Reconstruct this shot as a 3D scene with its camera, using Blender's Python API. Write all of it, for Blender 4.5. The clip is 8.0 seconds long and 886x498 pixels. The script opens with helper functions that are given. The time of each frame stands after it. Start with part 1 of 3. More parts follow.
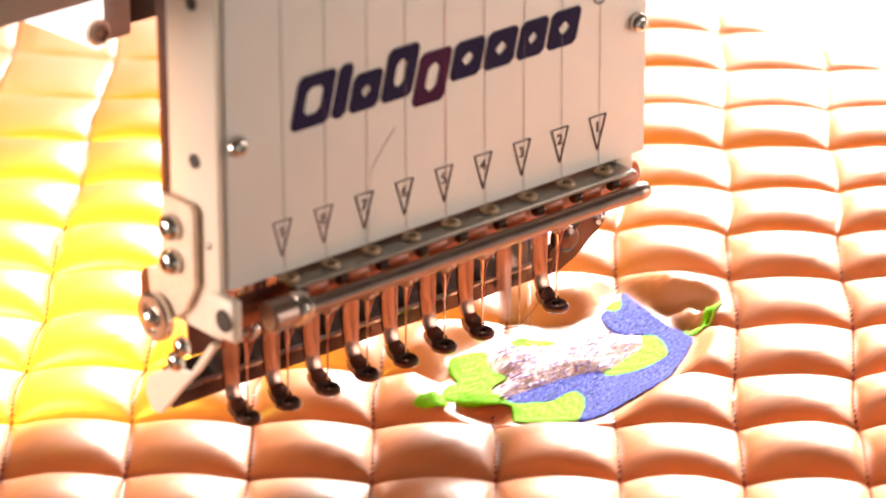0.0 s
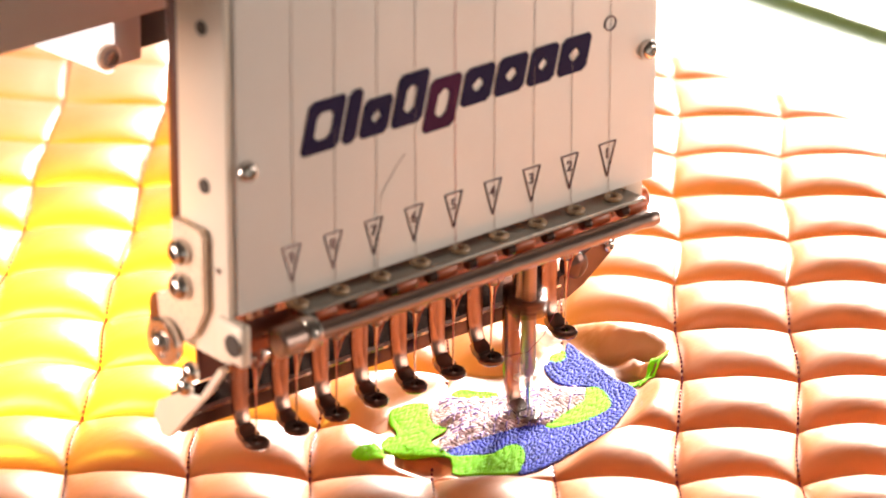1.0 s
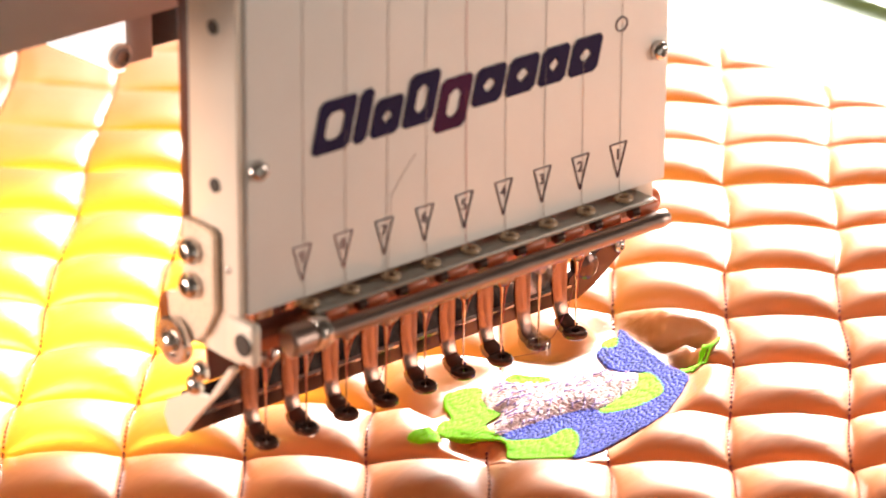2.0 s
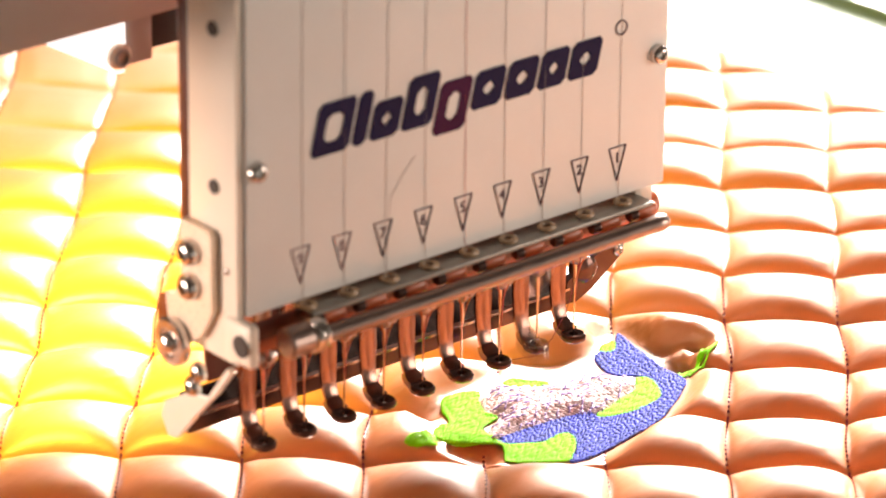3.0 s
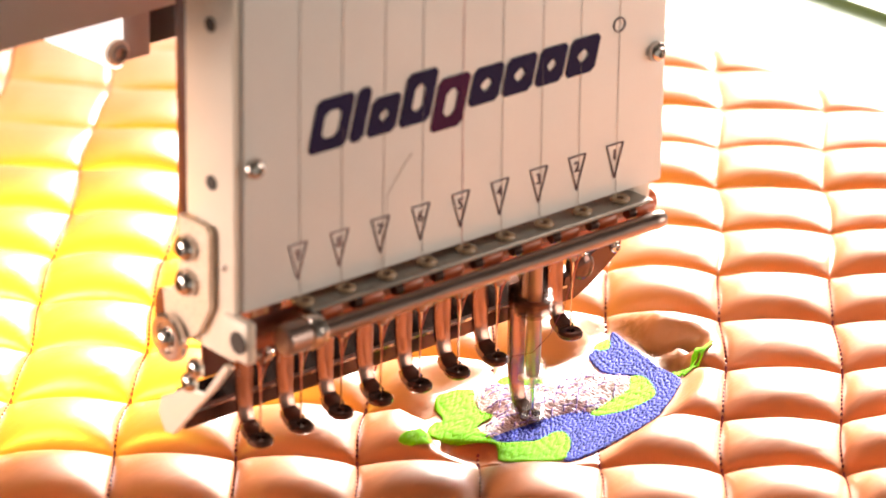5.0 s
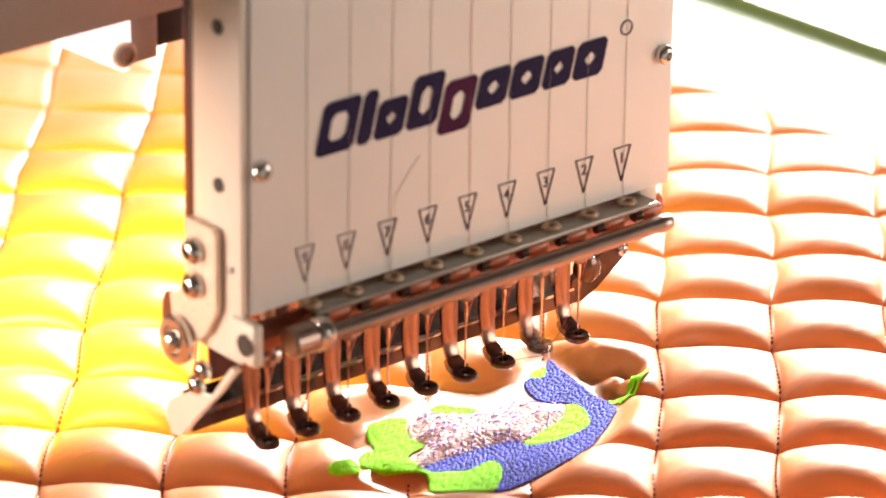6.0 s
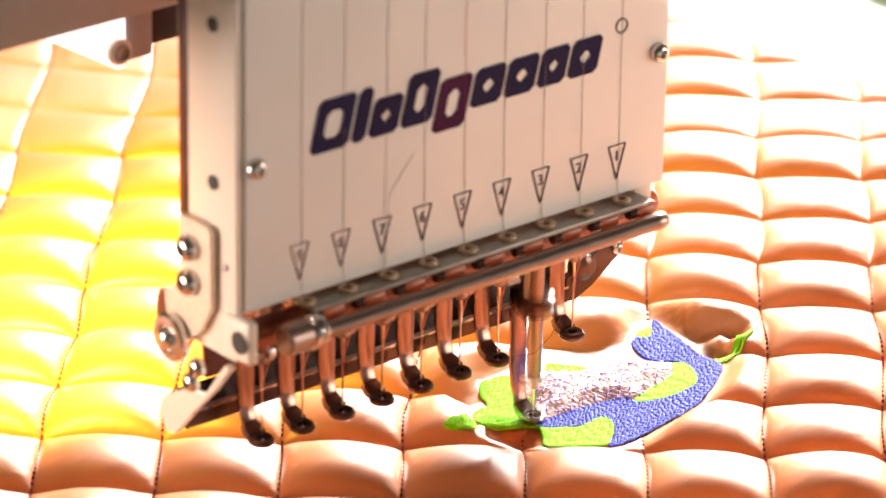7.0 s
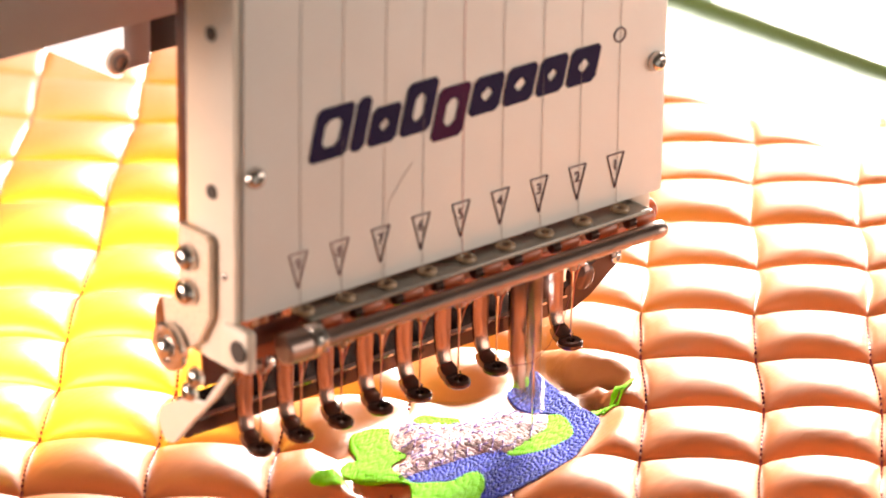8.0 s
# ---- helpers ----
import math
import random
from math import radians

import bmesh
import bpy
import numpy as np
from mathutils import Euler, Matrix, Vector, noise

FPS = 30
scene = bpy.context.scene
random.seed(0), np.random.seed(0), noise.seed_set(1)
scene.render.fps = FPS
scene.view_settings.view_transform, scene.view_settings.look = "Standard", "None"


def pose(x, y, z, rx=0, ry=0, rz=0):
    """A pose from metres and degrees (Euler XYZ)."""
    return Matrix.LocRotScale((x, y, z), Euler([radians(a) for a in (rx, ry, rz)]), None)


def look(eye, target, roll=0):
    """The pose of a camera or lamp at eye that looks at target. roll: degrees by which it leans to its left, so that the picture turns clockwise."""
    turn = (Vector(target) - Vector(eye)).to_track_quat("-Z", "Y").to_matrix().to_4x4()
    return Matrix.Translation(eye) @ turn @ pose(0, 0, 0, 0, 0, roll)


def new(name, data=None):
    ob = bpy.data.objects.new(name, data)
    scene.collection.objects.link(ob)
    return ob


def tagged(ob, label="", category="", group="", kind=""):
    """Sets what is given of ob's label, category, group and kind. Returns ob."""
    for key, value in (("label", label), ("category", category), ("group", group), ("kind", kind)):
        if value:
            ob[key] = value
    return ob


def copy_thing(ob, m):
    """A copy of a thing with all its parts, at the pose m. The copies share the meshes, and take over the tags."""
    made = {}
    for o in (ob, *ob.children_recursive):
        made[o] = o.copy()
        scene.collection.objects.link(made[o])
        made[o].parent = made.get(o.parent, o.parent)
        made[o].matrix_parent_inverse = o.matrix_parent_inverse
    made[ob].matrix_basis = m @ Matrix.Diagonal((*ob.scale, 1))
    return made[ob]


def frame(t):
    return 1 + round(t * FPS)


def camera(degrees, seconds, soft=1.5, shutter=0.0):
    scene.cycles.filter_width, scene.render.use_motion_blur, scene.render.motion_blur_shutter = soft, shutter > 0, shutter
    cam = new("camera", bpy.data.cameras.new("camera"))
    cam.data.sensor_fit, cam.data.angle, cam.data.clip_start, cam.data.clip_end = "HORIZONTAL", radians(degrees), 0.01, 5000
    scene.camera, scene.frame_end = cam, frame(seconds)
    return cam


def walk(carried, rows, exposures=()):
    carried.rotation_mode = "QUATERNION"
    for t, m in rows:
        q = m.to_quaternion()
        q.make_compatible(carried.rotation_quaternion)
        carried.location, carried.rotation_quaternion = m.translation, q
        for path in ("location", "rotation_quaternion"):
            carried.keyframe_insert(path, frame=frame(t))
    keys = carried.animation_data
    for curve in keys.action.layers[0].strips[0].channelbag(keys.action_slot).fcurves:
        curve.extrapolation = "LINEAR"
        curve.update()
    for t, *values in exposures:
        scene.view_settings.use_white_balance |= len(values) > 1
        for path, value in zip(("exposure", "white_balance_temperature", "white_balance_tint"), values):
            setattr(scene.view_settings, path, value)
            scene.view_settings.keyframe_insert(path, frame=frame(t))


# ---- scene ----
# ---------------------------------------------------------------- camera
cam = camera(11.0, 8.0, soft=1.6, shutter=0.5)
EYE = (-0.9248, -1.0458, 0.6767)
cam.data.dof.use_dof, cam.data.dof.focus_distance, cam.data.dof.aperture_fstop = True, 1.57, 11.0
walk(cam, [
    (0, look(EYE, (-0.00648, 0.03173, 0.04577), -0.006)),
    (0.5, look(EYE, (-0.00566, 0.03472, 0.05211), 0.048)),
    (1, look(EYE, (-0.00659, 0.03646, 0.05377), 0.199)),
    (1.5, look(EYE, (-0.00829, 0.03789, 0.05374), 0.254)),
    (3, look(EYE, (-0.00870, 0.03871, 0.05457), 0.679)),
    (3.5, look(EYE, (-0.00802, 0.03838, 0.05499), 0.743)),
    (4, look(EYE, (-0.01171, 0.04040, 0.05309), 0.694)),
    (5.5, look(EYE, (-0.00708, 0.03695, 0.05388), 0.918)),
    (6, look(EYE, (-0.00987, 0.03959, 0.05437), 0.871)),
    (6.5, look(EYE, (-0.01070, 0.03992, 0.05374), 0.958)),
    (7, look(EYE, (-0.00868, 0.03821, 0.05372), 1.000)),
    (7.5, look(EYE, (-0.00729, 0.03826, 0.05586), 0.968)),
    (8, look(EYE, (-0.00754, 0.03885, 0.05652), 0.953)),
])

# ---------------------------------------------------------------- light
scene.view_settings.exposure = 0.0
world = bpy.data.worlds.new("hall_air")
scene.world = world
world.use_nodes = True
world.node_tree.nodes["Background"].inputs[0].default_value = (1.0, 0.72, 0.56, 1)
world.node_tree.nodes["Background"].inputs[1].default_value = 0.35


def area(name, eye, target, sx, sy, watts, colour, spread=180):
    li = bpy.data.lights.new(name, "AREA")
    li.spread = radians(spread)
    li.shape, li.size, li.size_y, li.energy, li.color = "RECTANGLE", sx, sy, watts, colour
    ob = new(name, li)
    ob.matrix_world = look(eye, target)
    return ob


# added lamps in made-up openings, and the machine's presumed work lamp under its beam
area("window_light", (1.74, 1.10, 0.92), (0.60, -0.58, 0.0), 0.75, 0.70, 116, (1.0, 0.95, 0.86), 60)
# front and side fills only brighten the head's panel and side cover
area("added_front_fill", (1.74, -1.70, 0.38), (0, -0.55, 0.22), 1.2, 0.95, 32, (1.0, 0.82, 0.70))
area("added_side_fill", (-2.44, 1.20, 0.14), (0, 0.1, 0.1), 1.15, 0.85, 105, (1.0, 0.80, 0.68))
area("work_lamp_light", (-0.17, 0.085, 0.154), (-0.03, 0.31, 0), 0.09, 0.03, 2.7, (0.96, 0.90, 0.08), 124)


# ---------------------------------------------------------------- materials
def mat(name, colour, rough=0.5, metal=0.0, vary=0.12, scale=60.0, bump=0.0, bump_scale=900.0, sheen=0.0, coat=0.0, rand=0.0, spec=0.5, crease=0.0):
    m = bpy.data.materials.new(name)
    m.use_nodes = True
    n, l = m.node_tree.nodes, m.node_tree.links
    b = n["Principled BSDF"]
    b.inputs["Roughness"].default_value, b.inputs["Metallic"].default_value = rough, metal
    b.inputs["Sheen Weight"].default_value = sheen
    b.inputs["Coat Weight"].default_value, b.inputs["Coat Roughness"].default_value = coat, 0.33
    b.inputs["Specular IOR Level"].default_value = spec
    tc = n.new("ShaderNodeTexCoord")
    big = n.new("ShaderNodeTexNoise")
    big.inputs["Scale"].default_value, big.inputs["Detail"].default_value = scale, 6
    l.new(tc.outputs["Object"], big.inputs["Vector"])
    ramp = n.new("ShaderNodeMapRange")
    ramp.inputs["From Min"].default_value, ramp.inputs["From Max"].default_value = 0.3, 0.7
    ramp.inputs["To Min"].default_value, ramp.inputs["To Max"].default_value = 1 - vary, 1 + vary
    l.new(big.outputs["Fac"], ramp.inputs["Value"])
    hsv = n.new("ShaderNodeHueSaturation")
    hsv.inputs["Color"].default_value = (*colour, 1)
    val = ramp.outputs["Result"]
    if rand:
        geo = n.new("ShaderNodeNewGeometry")
        r2 = n.new("ShaderNodeMapRange")
        r2.inputs["To Min"].default_value, r2.inputs["To Max"].default_value = 1 - rand, 1 + rand
        l.new(geo.outputs["Random Per Island"], r2.inputs["Value"])
        mul = n.new("ShaderNodeMath")
        mul.operation = "MULTIPLY"
        l.new(val, mul.inputs[0]), l.new(r2.outputs["Result"], mul.inputs[1])
        val = mul.outputs[0]
    l.new(val, hsv.inputs["Value"])
    l.new(hsv.outputs["Color"], b.inputs["Base Color"])
    rr = n.new("ShaderNodeMapRange")
    rr.inputs["From Min"].default_value, rr.inputs["From Max"].default_value = 0.3, 0.7
    rr.inputs["To Min"].default_value, rr.inputs["To Max"].default_value = max(0.02, rough - 0.06), min(1, rough + 0.08)
    fine = n.new("ShaderNodeTexNoise")
    fine.inputs["Scale"].default_value, fine.inputs["Detail"].default_value = bump_scale, 3
    l.new(tc.outputs["Object"], fine.inputs["Vector"])
    l.new(fine.outputs["Fac"], rr.inputs["Value"])
    l.new(rr.outputs["Result"], b.inputs["Roughness"])
    if bump:
        bp = n.new("ShaderNodeBump")
        bp.inputs["Strength"].default_value, bp.inputs["Distance"].default_value = bump, 0.0004
        l.new(fine.outputs["Fac"], bp.inputs["Height"])
        l.new(bp.outputs["Normal"], b.inputs["Normal"])
        if crease:
            # soft drawn creases, longer along the cloth's run than across it
            mp = n.new("ShaderNodeMapping")
            mp.inputs["Rotation"].default_value, mp.inputs["Scale"].default_value = (0, 0, radians(-40)), (70, 230, 120)
            l.new(tc.outputs["Object"], mp.inputs["Vector"])
            cr = n.new("ShaderNodeTexNoise")
            cr.inputs["Scale"].default_value, cr.inputs["Detail"].default_value, cr.inputs["Distortion"].default_value = 1.0, 4, 0.6
            l.new(mp.outputs["Vector"], cr.inputs["Vector"])
            b2 = n.new("ShaderNodeBump")
            b2.inputs["Strength"].default_value, b2.inputs["Distance"].default_value = crease, 0.0016
            l.new(cr.outputs["Fac"], b2.inputs["Height"])
            l.new(bp.outputs["Normal"], b2.inputs["Normal"])
            l.new(b2.outputs["Normal"], b.inputs["Normal"])
    return m


SATIN = mat("peach_satin", (0.61, 0.200, 0.062), 0.40, 0, 0.05, 25, 0.1, 900, spec=0.8, coat=0.45, crease=0.2)
PAINT = mat("white_enamel", (0.80, 0.78, 0.75), 0.5, 0, 0.03, 30, 0.05, 400, spec=0.3)
SIDE = mat("cream_enamel", (0.78, 0.70, 0.60), 0.35, 0, 0.04, 40, 0.05, 400)
STEEL = mat("polished_steel", (0.62, 0.58, 0.55), 0.16, 1, 0.08, 200, 0.03, 500)
# warm tint: reflected cloth colour put into the steel, also in LEGSTEEL
BRUSHED = mat("brushed_steel", (0.34, 0.26, 0.23), 0.34, 1, 0.03, 60, 0.0, 120)
NICKEL = mat("satin_nickel", (0.84, 0.69, 0.55), 0.3, 0.15, 0.03, 30)
TROUGH = mat("grey_rail_steel", (0.10, 0.072, 0.064), 0.16, 0.8, 0.05, 20)
LEGSTEEL = mat("cloth_tinted_steel", (0.27, 0.165, 0.135), 0.2, 1, 0.1, 90, 0.02, 300)
DARK = mat("blackened_steel", (0.095, 0.042, 0.030), 0.13, 0.55, 0.1, 120, 0.0, 500, coat=0.3)
GLOW = mat("lit_white_diffuser", (0.82, 0.80, 0.78), 0.4, 0, 0.03, 20)
GLOW.node_tree.nodes["Principled BSDF"].inputs["Emission Color"].default_value = (1.0, 0.96, 0.92, 1)
GLOW.node_tree.nodes["Principled BSDF"].inputs["Emission Strength"].default_value = 1.6
BEAMP = mat("beige_beam_paint", (0.44, 0.38, 0.34), 0.45, 0, 0.05, 40, 0.05, 300)
GREYB = mat("grey_beige_paint", (0.36, 0.31, 0.28), 0.4, 0, 0.06, 60)
CAVITY = mat("plain_black", (0.012, 0.01, 0.01), 0.5, 0, 0.2, 80)
BEAD = mat("grey_green_bead_paint", (0.17, 0.19, 0.165), 0.45, 0, 0.06, 40)
GREYPL = mat("grey_green_paint", (0.27, 0.26, 0.235), 0.32, 0.3, 0.12, 90, 0.05, 400)
COPPER = mat("rust_red", (0.48, 0.11, 0.035), 0.35, 0, 0.2, 120, 0.05, 300)
UMBER = mat("dark_red_brown", (0.10, 0.022, 0.012), 0.35, 0, 0.2, 100)
CERAMIC = mat("tan_ceramic", (0.45, 0.31, 0.19), 0.25, 0, 0.1, 200)
INK = mat("navy_ink", (0.018, 0.012, 0.05), 0.4, 0, 0.15, 60, spec=0.08)
INKRED = mat("plum_ink", (0.06, 0.010, 0.045), 0.4, 0, 0.15, 60, spec=0.08)
# paler print for needles eight and nine
PALE_PRINT = mat("pale_print", (0.34, 0.22, 0.23), 0.45, 0, 0.2, 200, spec=0.08)
LINE = mat("black_print", (0.13, 0.075, 0.095), 0.45, 0, 0.2, 200, spec=0.08)
THREAD = mat("grey_thread", (0.36, 0.28, 0.24), 0.6, 0, 0.2, 300)
THREADR = mat("red_thread", (0.45, 0.07, 0.05), 0.6, 0, 0.2, 300)
SEAM = mat("maroon_thread", (0.16, 0.02, 0.05), 0.6, 0, 0.25, 300)
VIOLET = mat("violet_thread", (0.060, 0.075, 0.50), 0.6, 0, 0.08, 200, 0.1, 2500, rand=0.6, spec=0.12)
LIME = mat("lime_thread", (0.27, 0.72, 0.004), 0.65, 0, 0.06, 200, 0.1, 2500, rand=0.1, spec=0.1)
PINK = mat("pink_thread", (0.88, 0.60, 0.60), 0.45, 0, 0.08, 200, 0.2, 2500, sheen=0.2, rand=0.2)
LILAC = mat("lilac_thread", (0.40, 0.26, 0.60), 0.45, 0, 0.1, 200, 0.1, 2500, rand=0.25)
FRAMEW = mat("white_frame_paint", (0.82, 0.80, 0.78), 0.3, 0, 0.03, 20)
GREEN = mat("green_reflection_tint", (0.150, 0.200, 0.125), 0.35, 0, 0.08, 20)
# unseen surfaces, darkened to cut the light they bounce
WALL = mat("hall_plaster", (0.20, 0.185, 0.17), 0.8, 0, 0.08, 2, 0.1, 60)
FLOORM = mat("grey_concrete", (0.14, 0.133, 0.126), 0.6, 0, 0.15, 3, 0.1, 60)
TABLE = mat("grey_table_laminate", (0.10, 0.095, 0.09), 0.4, 0, 0.06, 10)


# ---------------------------------------------------------------- mesh helpers
def mesh_of(name, bm, material, smooth=35):
    me = bpy.data.meshes.new(name)
    bmesh.ops.recalc_face_normals(bm, faces=bm.faces[:])
    if smooth:
        for fa in bm.faces:
            fa.smooth = True
        for e in bm.edges:
            if len(e.link_faces) == 2 and e.calc_face_angle(0) > radians(smooth):
                e.smooth = False
    bm.to_mesh(me)
    bm.free()
    me.materials.append(material)
    return me


def part(name, bm, material, parent=None, label="", smooth=35, at=None):
    ob = new(name, mesh_of(name, bm, material, smooth))
    if at is not None:
        ob.matrix_basis = at
    if parent is not None:
        ob.parent = parent
    if label:
        tagged(ob, label)
    return ob


def empty(name, at=None):
    ob = new(name)
    ob.empty_display_size = 0.01
    if at is not None:
        ob.matrix_basis = at
    return ob


def box(bm, x0, x1, y0, y1, z0, z1, bevel=0.0, seg=2):
    t = bmesh.new()
    bmesh.ops.create_cube(t, size=1)
    for v in t.verts:
        v.co = Vector(((x0 + x1) / 2 + v.co.x * (x1 - x0), (y0 + y1) / 2 + v.co.y * (y1 - y0), (z0 + z1) / 2 + v.co.z * (z1 - z0)))
    if bevel:
        bmesh.ops.bevel(t, geom=t.edges[:], offset=bevel, segments=seg, affect="EDGES", profile=0.5)
    join(bm, t)
    return bm


def join(bm, t):
    """Adds the bmesh t to bm."""
    vs = [bm.verts.new(v.co) for v in t.verts]
    t.verts.index_update()
    for fa in t.faces:
        bm.faces.new([vs[v.index] for v in fa.verts])
    t.free()


def lathe(bm, profile, base, axis, n=24):
    """Turns a profile of (radius, height) round an axis from base; closed at both ends."""
    axis = Vector(axis).normalized()
    a = axis.orthogonal().normalized()
    b = axis.cross(a)
    rings = []
    for rad, h in profile:
        c = Vector(base) + axis * h
        rings.append([bm.verts.new(c + (a * math.cos(2 * math.pi * k / n) + b * math.sin(2 * math.pi * k / n)) * max(rad, 1e-5)) for k in range(n)])
    for p, q in zip(rings, rings[1:]):
        for k in range(n):
            bm.faces.new((p[k], p[(k + 1) % n], q[(k + 1) % n], q[k]))
    bm.faces.new(rings[0][::-1])
    bm.faces.new(rings[-1])
    return bm


def tube(bm, pts, rad, n=8):
    """A round rod along points."""
    pts = [Vector(p) for p in pts]
    rings = []
    for i, p in enumerate(pts):
        d = (pts[min(i + 1, len(pts) - 1)] - pts[max(i - 1, 0)]).normalized()
        a = d.cross(Vector((0.31, 0.2, 0.93)))
        a = a.normalized() if a.length > 1e-4 else d.orthogonal().normalized()
        b = d.cross(a)
        rings.append([bm.verts.new(p + (a * math.cos(2 * math.pi * k / n) + b * math.sin(2 * math.pi * k / n)) * rad) for k in range(n)])
    for p, q in zip(rings, rings[1:]):
        for k in range(n):
            bm.faces.new((p[k], p[(k + 1) % n], q[(k + 1) % n], q[k]))
    bm.faces.new(rings[0][::-1])
    bm.faces.new(rings[-1])
    return bm


def extrude(bm, outline, to3, thick):
    """A prism: outline of 2D points, to3 places (u, v, w), w from 0 to thick."""
    lo = [bm.verts.new(to3(u, v, 0)) for u, v in outline]
    hi = [bm.verts.new(to3(u, v, thick)) for u, v in outline]
    n = len(outline)
    for k in range(n):
        bm.faces.new((lo[k], lo[(k + 1) % n], hi[(k + 1) % n], hi[k]))
    bm.faces.new(lo[::-1])
    bm.faces.new(hi)
    return bm


def ribbon(bm, path, widths, thick, side):
    """A flat strip along a path, with a width along side and a thickness across."""
    path = [Vector(p) for p in path]
    side = Vector(side)
    rings = []
    for i, (p, w) in enumerate(zip(path, widths)):
        d = (path[min(i + 1, len(path) - 1)] - path[max(i - 1, 0)]).normalized()
        nrm = d.cross(side).normalized()
        rings.append([bm.verts.new(p + side * (sx * w / 2) + nrm * (sn * thick / 2)) for sx, sn in ((-1, -1), (-0.8, -1), (0.8, -1), (1, -1), (1, 1), (0.8, 1.3), (-0.8, 1.3), (-1, 1))])
    for p, q in zip(rings, rings[1:]):
        for k in range(8):
            bm.faces.new((p[k], p[(k + 1) % 8], q[(k + 1) % 8], q[k]))
    bm.faces.new(rings[0][::-1])
    bm.faces.new(rings[-1])
    return bm


def torus(bm, centre, axis, major, minor, flat=1.0, n=20, m=8):
    axis = Vector(axis).normalized()
    a = axis.orthogonal().normalized()
    b = axis.cross(a)
    rings = []
    for i in range(n):
        d = a * math.cos(2 * math.pi * i / n) + b * math.sin(2 * math.pi * i / n)
        rings.append([bm.verts.new(Vector(centre) + d * (major + minor * math.cos(2 * math.pi * j / m)) + axis * (minor * flat * math.sin(2 * math.pi * j / m))) for j in range(m)])
    for i in range(n):
        p, q = rings[i], rings[(i + 1) % n]
        for j in range(m):
            bm.faces.new((p[j], p[(j + 1) % m], q[(j + 1) % m], q[j]))
    return bm


def screw_head(name, base, axis, rad, parent, label="", slot=True):
    """A domed socket screw with its recess."""
    bm = bmesh.new()
    lathe(bm, [(rad, 0), (rad, rad * 0.25), (rad * 0.93, rad * 0.55), (rad * 0.75, rad * 0.8), (rad * 0.5, rad * 0.93), (rad * 0.45, rad * 0.93), (rad * 0.4, rad * 0.55)], base, axis, 20)
    return part(name, bm, STEEL, parent, label)


# ---------------------------------------------------------------- the hall
HALL = (-2.5, 1.8, -2.7, 2.7, -0.95, 2.6)   # west, east, south, north, floor, ceiling
# invented window openings, one for each added fill lamp
BAYS = {"wall_east": [(0.31, 1.89, 0.35, 1.49), (-2.30, -1.10, -0.10, 0.86)], "wall_west": [(0.60, 1.80, -0.31, 0.59)]}


def wall_y(name, x0, x1):
    """A wall along y, with openings added where the fill lamps stand."""
    bm, y = bmesh.new(), HALL[2] - 0.2
    z0, z1 = HALL[4], HALL[5]
    for a, b, lo, hi in sorted(BAYS[name]):
        box(bm, x0, x1, y, a, z0, z1)
        box(bm, x0, x1, a, b, z0, lo)
        box(bm, x0, x1, a, b, hi, z1)
        y = b
    box(bm, x0, x1, y, HALL[3] + 0.2, z0, z1)
    tagged(part(name, bm, WALL, None, "grey beige plastered workshop wall with openings added for the lamps"), category="wall", kind="structure")
    for a, b, lo, hi in BAYS[name]:
        xf = x0 + 0.06 if x0 > 0 else x1 - 0.06
        win = empty("window_%d" % (1 + len([o for o in bpy.data.objects if o.name.startswith("window_") and o.type == "EMPTY"])))
        tagged(win, "unseen white framed window added round a fill lamp", "window", kind="structure")
        for nm, y0, y1, w0, w1 in (("window_sill", a, b, lo, lo + 0.03), ("window_frame", a, b, hi - 0.03, hi), ("window_frame", a, a + 0.03, lo + 0.03, hi - 0.03), ("window_frame", b - 0.03, b, lo + 0.03, hi - 0.03)):
            part(nm, box(bmesh.new(), xf - 0.02, xf + 0.02, y0, y1, w0, w1, 0.003), FRAMEW, win)


def hall():
    w, e, so, no, z0, z1 = HALL
    wall_y("wall_east", e, e + 0.2)
    wall_y("wall_west", w - 0.2, w)
    for nm, y0, y1 in (("wall_north", no, no + 0.2), ("wall_south", so - 0.2, so)):
        tagged(part(nm, box(bmesh.new(), w, e, y0, y1, z0, z1), WALL, None, "plain grey beige plastered workshop wall"), category="wall", kind="structure")
    tagged(part("floor", box(bmesh.new(), w - 0.2, e + 0.2, so - 0.2, no + 0.2, z0 - 0.2, z0), FLOORM, None, "grey concrete workshop floor"), category="floor", kind="structure")
    tagged(part("ceiling", box(bmesh.new(), w - 0.2, e + 0.2, so - 0.2, no + 0.2, z1, z1 + 0.2), WALL, None, "plain grey beige workshop ceiling"), category="ceiling", kind="structure")
    tab = empty("machine_table")
    tagged(tab, "grey laminate machine table under the quilt", "table")
    part("tabletop", box(bmesh.new(), -0.9, 1.0, -0.45, 1.3, -0.06, -0.03, 0.003), TABLE, tab)
    for x in (-0.85, 0.95):
        for y in (-0.4, 1.25):
            part("leg", box(bmesh.new(), x - 0.03, x + 0.03, y - 0.03, y + 0.03, z0, -0.06, 0.003), TABLE, tab)


hall()

# ---------------------------------------------------------------- the quilt
CELL_A, CELL_B, CELL_O = (0.0300, -0.0266), (0.0272, 0.0296), (0.0435, -0.0685)
DET = CELL_A[0] * CELL_B[1] - CELL_A[1] * CELL_B[0]
PUFF = 0.0104


